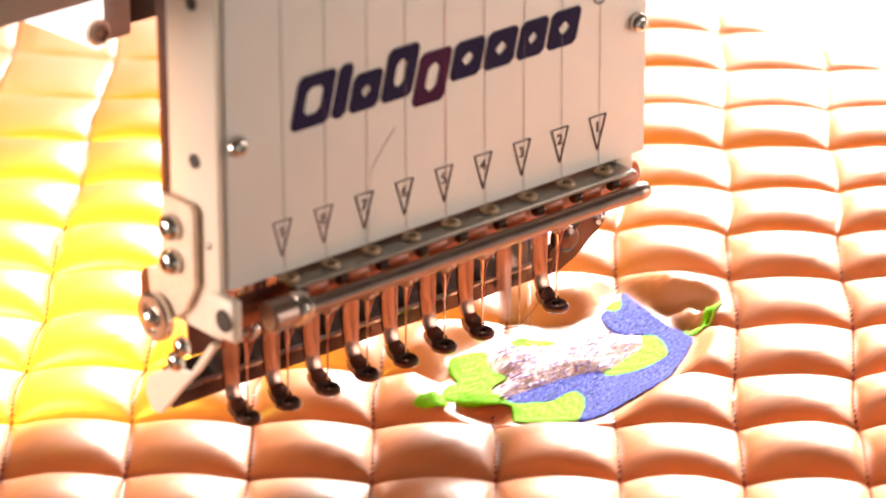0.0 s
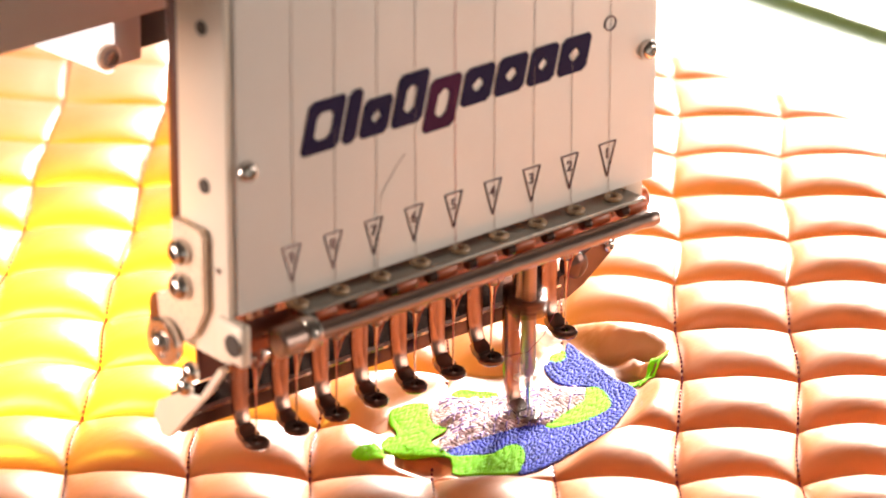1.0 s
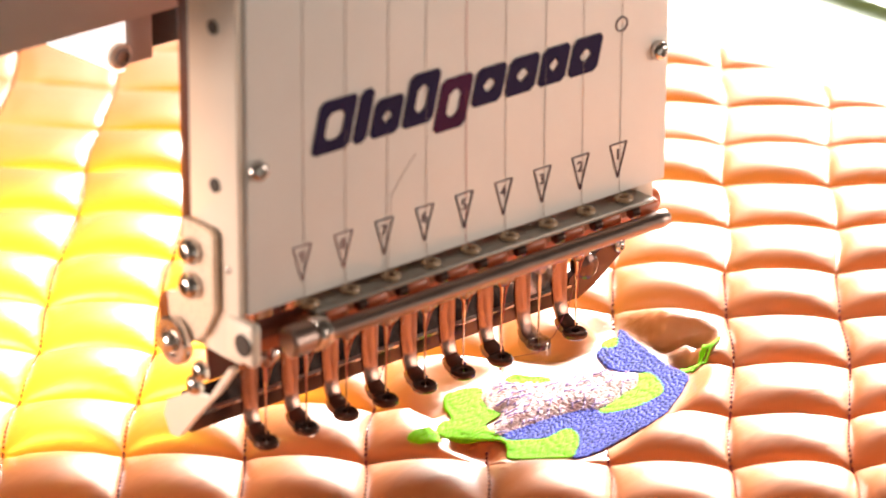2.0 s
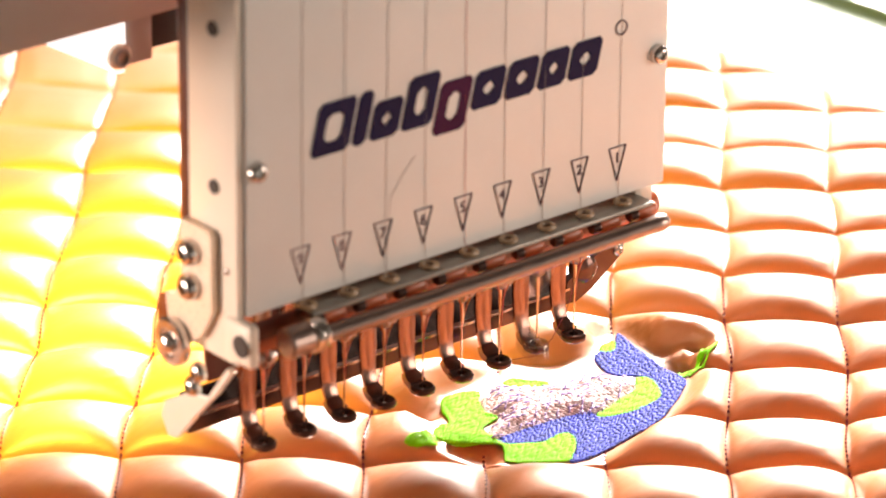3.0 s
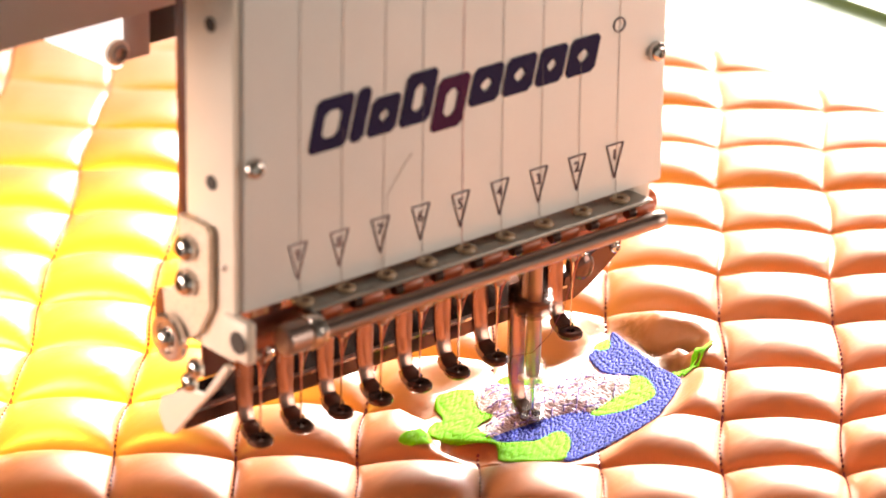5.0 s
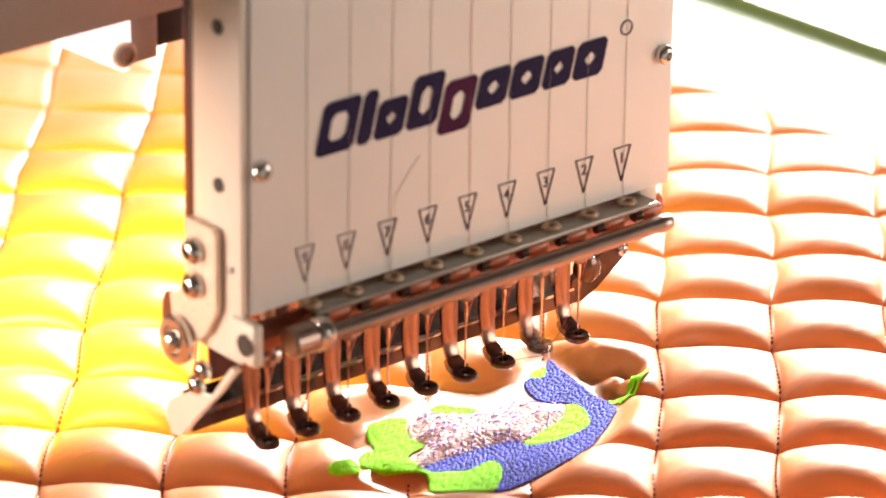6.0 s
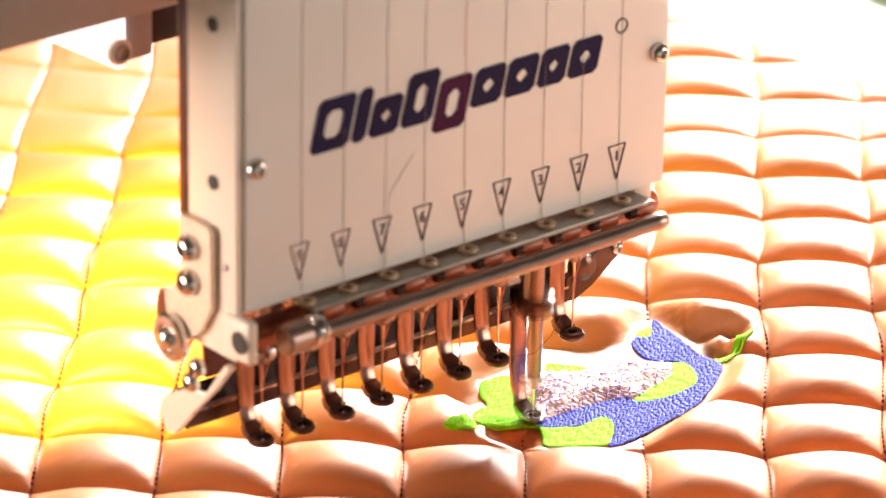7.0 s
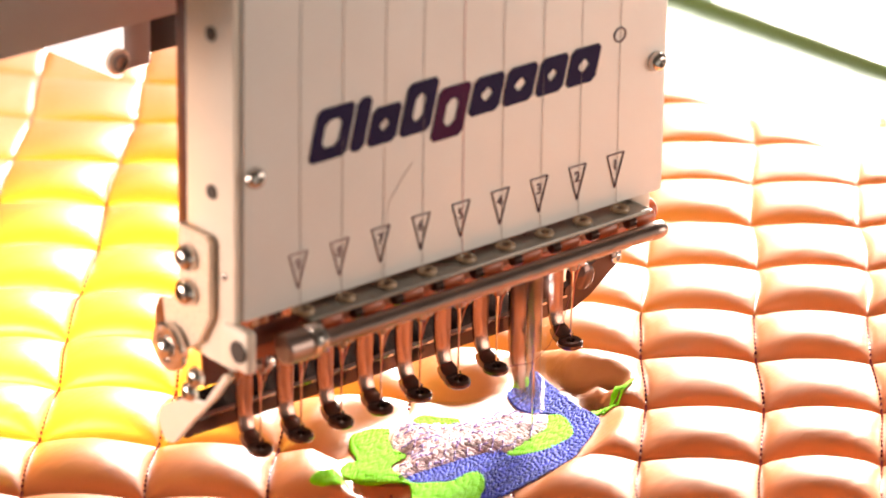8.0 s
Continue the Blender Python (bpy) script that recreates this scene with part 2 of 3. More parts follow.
def curve(pts, n=6):
    """A smooth closed outline through control points in millimetres, in metres."""
    out = []
    k = len(pts)
    for i in range(k):
        p0, p1, p2, p3 = (Vector(pts[(i + j - 1) % k]) for j in range(4))
        for s in range(n):
            t = s / n
            out.append(0.0005 * ((2 * p1) + (p2 - p0) * t + (2 * p0 - 5 * p1 + 4 * p2 - p3) * t * t + (3 * p1 - p0 - 3 * p2 + p3) * t ** 3))
    return np.array([(p.x, p.y) for p in out])


def signed(px, py, poly):
    """Distance to an outline, negative inside."""
    d = np.full(px.shape, 1e9)
    inside = np.zeros(px.shape, bool)
    for (ax, ay), (bx, by) in zip(poly, np.roll(poly, -1, 0)):
        ex, ey = bx - ax, by - ay
        t = np.clip(((px - ax) * ex + (py - ay) * ey) / (ex * ex + ey * ey + 1e-15), 0, 1)
        d = np.minimum(d, np.hypot(px - ax - t * ex, py - ay - t * ey))
        cross = (ay > py) != (by > py)
        xi = ax + (py - ay) * ex / (ey if abs(ey) > 1e-12 else 1e-12)
        inside ^= cross & (px < xi)
    return np.where(inside, -d, d)


MOTIF = curve([(-14, 15), (4, 33), (18, 36), (42, 33), (66, 27), (88, 36), (86, 14), (82, -6), (66, -19), (40, -28), (12, -32), (-8, -18), (-6, -6), (-15, 8)], 3)
VIOLET_A = curve([(87.5, 36), (85.5, 26), (83, 14.5), (81.5, 5.5), (80.5, -6.5), (74.5, -12), (61.5, -20), (52.5, -24.5), (35, -28.5), (16.5, -31.5), (7.5, -30), (16, -23.5), (20.5, -16.5), (20.5, -12), (10, -12.5), (-0.5, -6), (-1.5, -2), (15.5, -2), (30.5, -3.5), (37.5, -6.5), (37.5, -10.5), (44, -13.5), (60, -13), (66, -10), (71.5, 2), (65, 10), (63.5, 15.5), (67.5, 25.5), (72, 28.5), (78, 27)], 4)
LIME_A = curve([(6, 34), (10.5, 34), (15, 33.5), (18.5, 30), (14, 24.5), (10, 17), (10.5, 10.5), (1.5, 8), (0, 2.5), (-0.5, -6), (5, -10), (10, -13), (20.5, -12), (20, -18.5), (13, -25.5), (7.5, -29), (-1, -24), (-9, -17), (-4.5, -10), (-3, -4.5), (-12, 5.5), (-15.5, 11), (-13.5, 16), (-8, 18.5), (-4.5, 18.5), (0.5, 28.5)], 4)
LIME_B = curve([(68, 4.5), (71.5, 2.5), (70.5, -3), (66.5, -10), (60, -13), (52.5, -14.5), (44, -13.5), (37.5, -10.5), (39, -8), (45, -7), (52.5, -4.5), (59.5, -3), (64, 0.5)], 4)
LIME_C = curve([(30, 30.5), (35, 31), (38, 26.5), (42, 22), (39.5, 18.5), (34.5, 22), (28.5, 27)], 4)
LIME_D = curve([(74, 30.5), (78.5, 33), (82.5, 32.5), (80, 28.5), (76, 26), (72.5, 27.5)], 4)
LEAF = curve([(82.5, -6.3), (89.5, -5.2), (96.5, -2.2), (103.5, 0.8), (101, 1.7), (95, 1.2), (88, -2.8)], 4)
SPRIG = curve([(81.5, -2), (86.5, 1.5), (90, 2.5), (88.5, -2), (83.5, -5), (81, -5)], 4)
LIME_E = curve([(-34, 6.5), (-28, 6.5), (-23.5, 4), (-24.5, 0.5), (-27, -0.5), (-32.5, 2.5)], 4)
PINK_A = curve([(15, 24), (19.5, 27.5), (25, 29), (33, 23), (39.5, 18.5), (47.5, 16.5), (57.5, 16), (64, 8.5), (67.5, 5.5), (64, 0.5), (59.5, -3), (52.5, -4.5), (45, -7), (38.5, -8), (30.5, -3.5), (15.5, -2), (5, -1.5), (-1.5, -2), (0.5, 3.5), (11, 10.5), (9.5, 15.5)], 4)


def wander_s(t):
    return 0.03 * np.sin(2.1 * t + 0.7) + 0.006 * np.sin(5.3 * t)


def wander_t(s):
    return 0.03 * np.sin(1.7 * s + 0.4) + 0.008 * np.sin(4.1 * s + 1)


def cell_xy(s, t):
    """The place on the cloth of a point in quilting cells."""
    t = t - wander_t(s)
    s = s - wander_s(t)
    return CELL_O[0] + s * CELL_A[0] + t * CELL_B[0], CELL_O[1] + s * CELL_A[1] + t * CELL_B[1]


def quilt_height(x, y):
    dx, dy = x - CELL_O[0], y - CELL_O[1]
    s = (dx * CELL_B[1] - CELL_B[0] * dy) / DET
    t = (CELL_A[0] * dy - CELL_A[1] * dx) / DET
    s = s + wander_s(t)
    t = t + wander_t(s)
    fs, ft = s - np.floor(s), t - np.floor(t)
    ci, cj = np.floor(s), np.floor(t)
    jit = np.sin(ci * 12.9898 + cj * 78.233) * 43758.5453
    jit = jit - np.floor(jit)
    a = 0.24 + 0.76 * np.sin(np.pi * fs) ** 0.45
    b = np.sin(np.pi * ft ** 0.82) ** 0.58
    # cloth made flatter towards the far side under the beam, to take out highlights
    flatten = np.clip((y * 0.95 - x * 0.3 - 0.225) / 0.075, 0, 1)
    h = PUFF * (0.88 + 0.24 * jit) * a * b * (1 - 0.74 * flatten * flatten * (3 - 2 * flatten))
    # shade put into the shape: puffs lower far off, steeper at the near right
    away = np.clip((0.645 * x + 0.764 * y - 0.10) / 0.20, 0, 1)
    near = np.clip((0.03 - 0.645 * x - 0.764 * y) / 0.08, 0, 1) * np.clip((x - 0.02) / 0.05, 0, 1)
    h = h * (1 - 0.42 * away + 0.28 * near)
    # puckers that run out from the seams, and soft creases on the puffs
    h = h + 0.0004 * np.sin(26 * fs + 6 * jit) * b * (1 - a) + 0.0003 * np.sin(29 * ft + 9 * jit) * a * (1 - b)
    h = h + 0.00022 * a * b * np.sin(900 * x * (0.4 + jit) + 500 * y + 20 * jit) * np.sin(300 * y - 260 * x + 9 * jit)
    d = signed(x, y, MOTIF)
    k = np.clip((d + 0.0005) / 0.011, 0, 1)
    k = k * k * (3 - 2 * k)
    flat = 0.0008 + 0.0024 * np.clip(-signed(x, y, PINK_A) / 0.006, 0, 1)
    h = flat * (1 - k) + h * k

    def dent(cx, cy, rad, deep):
        return deep * np.exp(-((x - cx) ** 2 + (y - cy) ** 2) / rad ** 2)
    h = h - dent(0.0945, 0.0140, 0.0050, 0.0085) - dent(0.0985, 0.0060, 0.0048, 0.0090) - dent(0.0880, 0.0030, 0.0040, 0.0070) - dent(-0.0170, -0.0005, 0.0060, 0.0105) - dent(-0.0125, -0.0075, 0.0050, 0.0090) - dent(0.079, 0.040, 0.005, 0.003) - dent(-0.006, 0.031, 0.006, 0.004)
    # invented rise of the far side, tilted to turn highlights away from the camera
    lift = np.clip((y * 0.95 - x * 0.3 - 0.17) / 0.20, 0, 2)
    return np.maximum(h, -0.003) + 0.012 * lift * lift


SKEW = -0.065    # stretcher skewed to fit its edges in the camera's view


def quilt():
    x0, y0, y1 = -0.26, -0.17, 0.58
    n = 16
    u = np.concatenate([i + 0.5 - 0.5 * np.cos(np.pi * np.arange(n) / n) for i in range(-14, 14)])
    v = np.concatenate([i + 0.5 - 0.5 * np.cos(np.pi * np.arange(n) / n) for i in range(-8, 20)])
    us, vs = np.meshgrid(u, v, indexing="ij")
    gx, gy = cell_xy(us, vs)
    x1 = 0.3165 + SKEW * (gy - 0.2) + 0.0022 * np.abs(np.sin(np.pi * us)) - 0.001
    over = gx > x1
    gx = np.minimum(gx, x1)
    gz = quilt_height(gx, gy)
    edge = np.clip((x1 - gx) / 0.022, 0, 1)
    gz = gz * np.sqrt(edge * (2 - edge)) - 0.003 * (1 - edge)
    co = np.stack([gx, gy, gz], -1).reshape(-1, 3)
    ny = len(v)
    i, j = np.meshgrid(np.arange(len(u) - 1), np.arange(ny - 1), indexing="ij")
    k = (i * ny + j).ravel()
    quads = np.stack([k, k + ny, k + ny + 1, k + 1], 1)
    flat_over, px, py = over.ravel(), gx.ravel(), gy.ravel()
    inside = (px > x0) & (py > y0) & (py < y1)
    quads = quads[inside[quads].all(1) & ~flat_over[quads].all(1)]
    used, back = np.unique(quads, return_inverse=True)
    quads = back.reshape(-1, 4)
    me = bpy.data.meshes.new("cover")
    me.from_pydata(co[used].tolist(), [], quads.tolist())
    me.polygons.foreach_set("use_smooth", np.ones(len(quads), bool))
    me.materials.append(SATIN)
    thing = empty("quilt")
    tagged(thing, "peach satin quilt with square puffs and an embroidered motif", "quilt")
    top = new("cover", me)
    top.parent = thing
    bm = bmesh.new()
    edge_at = [0.3150 + SKEW * (y - 0.2) for y in (y0, y1)]
    extrude(bm, [(x0, y0), (edge_at[0], y0), (edge_at[1], y1), (x0, y1)], lambda u, v, q: Vector((u, v, -0.014 + q)), 0.008)
    part("backing", bm, SATIN, thing, "plain peach backing cloth")
    return thing


def spans(poly, d, nrm, w):
    """Where a line at w along nrm runs inside an outline."""
    u, v = poly @ d, poly @ nrm
    cut = []
    for k in range(len(poly)):
        m = (k + 1) % len(poly)
        if (v[k] > w) != (v[m] > w):
            cut.append(u[k] + (w - v[k]) / (v[m] - v[k]) * (u[m] - u[k]))
    cut.sort()
    return list(zip(cut[::2], cut[1::2]))


def stitches(name, poly, direction, row, length, rad, material, parent, lift, label="", fill=1.0, seed=1, ragged=0.0004):
    """Rows of short satin stitches that fill an outline."""
    rng = random.Random(seed)
    d = np.array((math.cos(radians(direction)), math.sin(radians(direction))))
    nrm = np.array((-d[1], d[0]))
    verts, faces = [], []
    w = (poly @ nrm).min() + row * 0.3
    while w < (poly @ nrm).max():
        for lo, hi in spans(poly, d, nrm, w):
            lo, hi = lo - rng.random() * ragged, hi + rng.random() * ragged
            a = lo
            first = True
            while a < hi - 0.0002:
                b = min(hi, a + length * (rng.uniform(0.25, 1.0) if first else rng.uniform(0.55, 1.45)))
                first = False
                if rng.random() < fill:
                    ww = w + rng.uniform(-0.12, 0.12) * row
                    pts = [d * q + nrm * ww for q in (a, a + (b - a) * 0.18, a + (b - a) * 0.82, b)]
                    zs = quilt_height(np.array([p[0] for p in pts]), np.array([p[1] for p in pts]))
                    k0 = len(verts)
                    up = rng.uniform(0.9, 1.15)
                    for p, z, h, wd in zip(pts, zs, (-0.5, 0.5, 0.5, -0.5), (0.5, 1, 1, 0.5)):
                        for sn, sz in ((-1, -0.3), (-0.5, 0.8), (0.5, 0.8), (1, -0.3)):
                            verts.append((p[0] + nrm[0] * sn * rad * wd, p[1] + nrm[1] * sn * rad * wd, z + lift + (sz + h) * rad * up))
                    for m in range(3):
                        for e in range(3):
                            o = k0 + m * 4 + e
                            faces.append((o, o + 1, o + 5, o + 4))
                a = b
        w += row
    me = bpy.data.meshes.new(name)
    me.from_pydata(verts, [], faces)
    me.polygons.foreach_set("use_smooth", np.ones(len(faces), bool))
    me.materials.append(material)
    ob = new(name, me)
    ob.parent = parent
    tagged(ob, label, kind="stuff")
    return ob


def seams(thing):
    """The dark machine stitches along the quilting lines."""
    rng = random.Random(4)
    verts, faces = [], []

    def stitch(p, q):
        (xa, ya), (xb, yb) = p, q
        z = quilt_height(np.array([xa, (xa + xb) / 2, xb]), np.array([ya, (ya + yb) / 2, yb]))
        n = Vector((-(yb - ya), xb - xa, 0)).normalized() * 0.00042
        k0 = len(verts)
        for x, y, h, l in ((xa, ya, z[0], 0.0), ((xa + xb) / 2, (ya + yb) / 2, z[1], 0.0007), (xb, yb, z[2], 0.0)):
            verts.extend([(x - n.x, y - n.y, h + l + 0.0006), (x, y, h + l + 0.0011), (x + n.x, y + n.y, h + l + 0.0006)])
        for m in range(2):
            for e in range(2):
                o = k0 + m * 3 + e
                faces.append((o, o + 1, o + 4, o + 3))

    for i in range(-12, 9):
        for k in range(-60, 330):
            t0 = k / 13 + rng.uniform(-0.004, 0.004)
            t1 = t0 + 0.028
            pts = [tuple(float(c) for c in cell_xy(np.float64(i), np.float64(t))) for t in (t0, t1)]
            if pts[0][0] < 0.30 and pts[0][0] > -0.25 and -0.16 < pts[0][1] < 0.57:
                m = signed(np.array([pts[0][0]]), np.array([pts[0][1]]), MOTIF)[0]
                far = pts[0][0] > 0.12 and pts[0][0] * 0.645 + pts[0][1] * 0.764 > 0.13
                if m > 0 and not far:
                    stitch(*pts)
    me = bpy.data.meshes.new("seam_stitches")
    me.from_pydata(verts, [], faces)
    me.materials.append(SEAM)
    ob = new("seam_stitches", me)
    ob.parent = thing
    tagged(ob, "dark maroon quilting stitches along the seams", kind="stuff")


QUILT = quilt()
seams(QUILT)
stitches("violet_embroidery", VIOLET_A, 14, 0.00052, 0.0024, 0.00036, VIOLET, QUILT, 0.0004, "violet blue satin-stitch field", seed=2)
for k, (poly, ang) in enumerate(((LIME_A, 22), (LIME_B, 22), (LIME_C, 22), (LIME_D, 22), (LIME_E, 22), (LEAF, 25), (SPRIG, 60))):
    stitches("lime_embroidery", poly, ang, 0.00038, 0.0060, 0.00025, LIME, QUILT, 0.0006, "lime green satin-stitch leaf", seed=10 + k, ragged=0.0002)
stitches("pink_embroidery", PINK_A, -35, 0.0006, 0.0030, 0.00042, PINK, QUILT, 0.0002, "pale pink puffed lattice stitching", seed=31)
for k, ang in enumerate((40, -12)):
    stitches("lilac_embroidery", PINK_A, ang, 0.0036, 0.0022, 0.00032, LILAC, QUILT, 0.0011, "lilac crossing stitches", 0.36, seed=32 + k)


def frame_bar():
    thing = empty("fabric_stretcher")
    tagged(thing, "white steel fabric stretcher with a green-tinted rolled edge", "stretcher")

    def strip(name, sec, material, label="", smooth=50):
        part(name, extrude(bmesh.new(), sec, lambda u, v, q: Vector((u + SKEW * (q - 0.37), -0.17 + q, v)), 0.75), material, thing, label, smooth=smooth)
    strip("clamp_sheet", [(0.3185, -0.014), (0.3185, -0.0065), (0.3195, -0.0058), (0.3745, -0.0058), (0.3745, -0.014)], FRAMEW, "flat white clamping sheet", 30)
    # green reflected in the white lip is put into its colour
    strip("green_lip", [(0.3748, -0.013), (0.3748, -0.0056), (0.3800, -0.0054), (0.3845, -0.0049), (0.3880, -0.0040), (0.3905, -0.0028), (0.3922, -0.0012), (0.3932, 0.0004), (0.3945, 0.0004), (0.3945, -0.013)], GREEN, "rolled lip coloured by the green it reflects")
    strip("edge_bead", [(0.3948, -0.012), (0.3948, -0.0004), (0.3960, 0.0003), (0.4060, 0.0003), (0.4095, -0.0006), (0.4112, -0.0030), (0.4112, -0.012)], BEAD, "grey green edge bead")
    strip("outer_sheet", [(0.4130, -0.012), (0.4130, -0.0015), (0.4150, 0.0000), (0.62, 0.0000), (0.62, -0.012)], FRAMEW, "", 30)
    for y in (-0.071, 0.136, 0.343):
        screw_head("sheet_screw", (0.358 + SKEW * (y - 0.2) * 0.5, y, -0.0058), (0, 0, 1), 0.0038, thing)
    return thing


FRAME = frame_bar()

# ---------------------------------------------------------------- the embroidery head
HEAD = empty("embroidery_machine")
tagged(HEAD, "white nine-needle embroidery machine over the quilt", "machine")
PITCH = 0.01648
XN = [-0.0 + PITCH * (k - 7) for k in range(9)]   # needle nine first, needle one last
XL, XR, YP = -0.1404, 0.0377, -0.020
ACTIVE = 7


def text_part(name, body, size, at, material, parent, shear=0.0, bold=0.0, width=None, label=""):
    cu = bpy.data.curves.new(name, "FONT")
    cu.body, cu.size, cu.extrude, cu.shear, cu.offset = body, size, 0.00015, shear, bold
    cu.resolution_u = 3
    tmp = new(name + "_tmp", cu)
    bpy.context.view_layer.update()
    me = bpy.data.meshes.new_from_object(tmp.evaluated_get(bpy.context.evaluated_depsgraph_get()))
    bpy.data.objects.remove(tmp)
    xs = [v.co.x for v in me.vertices]
    if width:
        k = width / (max(xs) - min(xs))
        for v in me.vertices:
            v.co.x = (v.co.x - min(xs)) * k
    me.materials.clear()
    me.materials.append(material)
    ob = new(name, me)
    ob.matrix_basis = at
    ob.parent = parent
    if label:
        tagged(ob, label)
    return ob


# the panel's plan: a sheet with its upright edges rounded
PANEL = [(XL + 0.0032, YP + 0.0055), (XL + 0.0032, YP + 0.0008), (XL + 0.0035, YP + 0.0002), (XL + 0.0041, YP), (XR - 0.0020, YP), (XR - 0.0006, YP + 0.0005), (XR, YP + 0.0020), (XR, YP + 0.0055)]


def head_body():
    part("front_panel", extrude(bmesh.new(), PANEL, lambda u, v, q: Vector((u, v, 0.0868 + q)), 0.1732), PAINT, HEAD, "flat white enamelled front panel")
    part("side_cover", box(bmesh.new(), XL + 0.0004, XL + 0.0030, YP + 0.0012, 0.0056, 0.0700, 0.260, 0.0008), SIDE, HEAD, "cream side cover")
    part("side_cover", box(bmesh.new(), XR - 0.004, XR - 0.0004, YP + 0.0060, 0.0056, 0.0800, 0.260, 0.0008), SIDE, HEAD)
    part("back_cover", box(bmesh.new(), XL + 0.0006, XR - 0.001, 0.0058, 0.0105, 0.0950, 0.260, 0.0005), UMBER, HEAD, "dark red brown back cover")
    part("top_cover", box(bmesh.new(), XL, XR, YP, 0.0105, 0.2605, 0.264, 0.0008), PAINT, HEAD)
    screw_head("cover_screw", (XL + 0.0004, -0.0142, 0.1010), (-1, 0, 0), 0.0012, HEAD)
    # inner block over the needles
    part("needle_block", box(bmesh.new(), XL + 0.005, XR - 0.005, -0.010, 0.005, 0.0860, 0.0945, 0.0008), COPPER, HEAD, "rust red needle bar block")
    for x, z, y in ((-0.1333, 0.1344, YP), (0.0324, 0.1332, YP)):
        screw_head("panel_screw", (x, y, z), (0, -1, 0), 0.0034, HEAD, "domed steel screw")
    for z in (0.1791, 0.1273):
        # black discs paint the shade inside the screw holes
        bm = lathe(bmesh.new(), [(0.0024, 0), (0.0024, 0.0006), (0.0015, 0.0006)], (XL + 0.0004, -0.0078, z), (-1, 0, 0), 20)
        part("screw_hole", bm, CAVITY, HEAD, "black disc for the shade in a screw hole")


def print_on_panel():
    for k, x in enumerate(XN):
        n = 9 - k
        xc, zt, zb = x - 0.0002 - 0.0006, 0.1046, 0.0926
        bm = bmesh.new()
        w = 0.0036
        tri = [Vector((xc - w, YP - 0.0002, zt)), Vector((xc + w, YP - 0.0002, zt)), Vector((xc, YP - 0.0002, zb))]
        for a, b in ((0, 1), (1, 2), (2, 0)):
            ribbon(bm, [tri[a], tri[b]], [0.00032, 0.00032], 0.0004, (tri[b] - tri[a]).cross(Vector((0, 1, 0))).normalized())
        ink = PALE_PRINT if n > 7 else LINE
        part("needle_mark", bm, ink, HEAD, smooth=0)
        text_part("needle_number", str(n), 0.0052, pose(xc - 0.0013, YP - 0.0002, zb + 0.0064, 90, 0, 0), ink, HEAD)


head_body()
print_on_panel()


def wordmark():
    """The maker's mark as plain slanted shapes in its colour."""
    widths = (16, 6, 12.5, 13.5, 14, 13.5, 13.5, 12.5, 13.5)
    x, sl, zb, mm = -0.1127, 0.24, 0.1329, 0.001
    tall = {0: (0, 17.3), 1: (0, 17.3), 3: (0, 17.3), 4: (-4.8, 12.6)}
    for k, w in enumerate(widths):
        lo, hi = tall.get(k, (0, 12.6))
        x1 = x + w * 0.95 * mm
        bm = bmesh.new()

        def ring(m):
            c = min(1.6, (x1 - x) / mm * 0.3) * mm
            return [(x + m + c, lo * mm + m), (x1 - m - c, lo * mm + m), (x1 - m, lo * mm + m + c), (x1 - m, hi * mm - m - c), (x1 - m - c, hi * mm - m), (x + m + c, hi * mm - m), (x + m, hi * mm - m - c), (x + m, lo * mm + m + c)]

        def put(u, v, q):
            return Vector((u + sl * v, YP - 0.0003 + q, zb + v))
        if k == 1:
            extrude(bm, ring(0), put, 0.0003)
        else:
            a, b = ring(0), ring(min(4.3 * mm, (x1 - x) * 0.36))
            va = [bm.verts.new(put(u, v, 0)) for u, v in a]
            vb = [bm.verts.new(put(u, v, 0)) for u, v in b]
            for q in range(8):
                bm.faces.new((va[q], va[(q + 1) % 8], vb[(q + 1) % 8], vb[q]))
        part("maker_mark", bm, INKRED if k == 4 else INK, HEAD, "navy slanted maker's mark shape", smooth=0)
        x = x1 + 0.0011
    part("mark_ring", torus(bmesh.new(), (0.0160, YP - 0.0002, 0.1462), (0, 1, 0), 0.0024, 0.00025), LINE, HEAD)


wordmark()


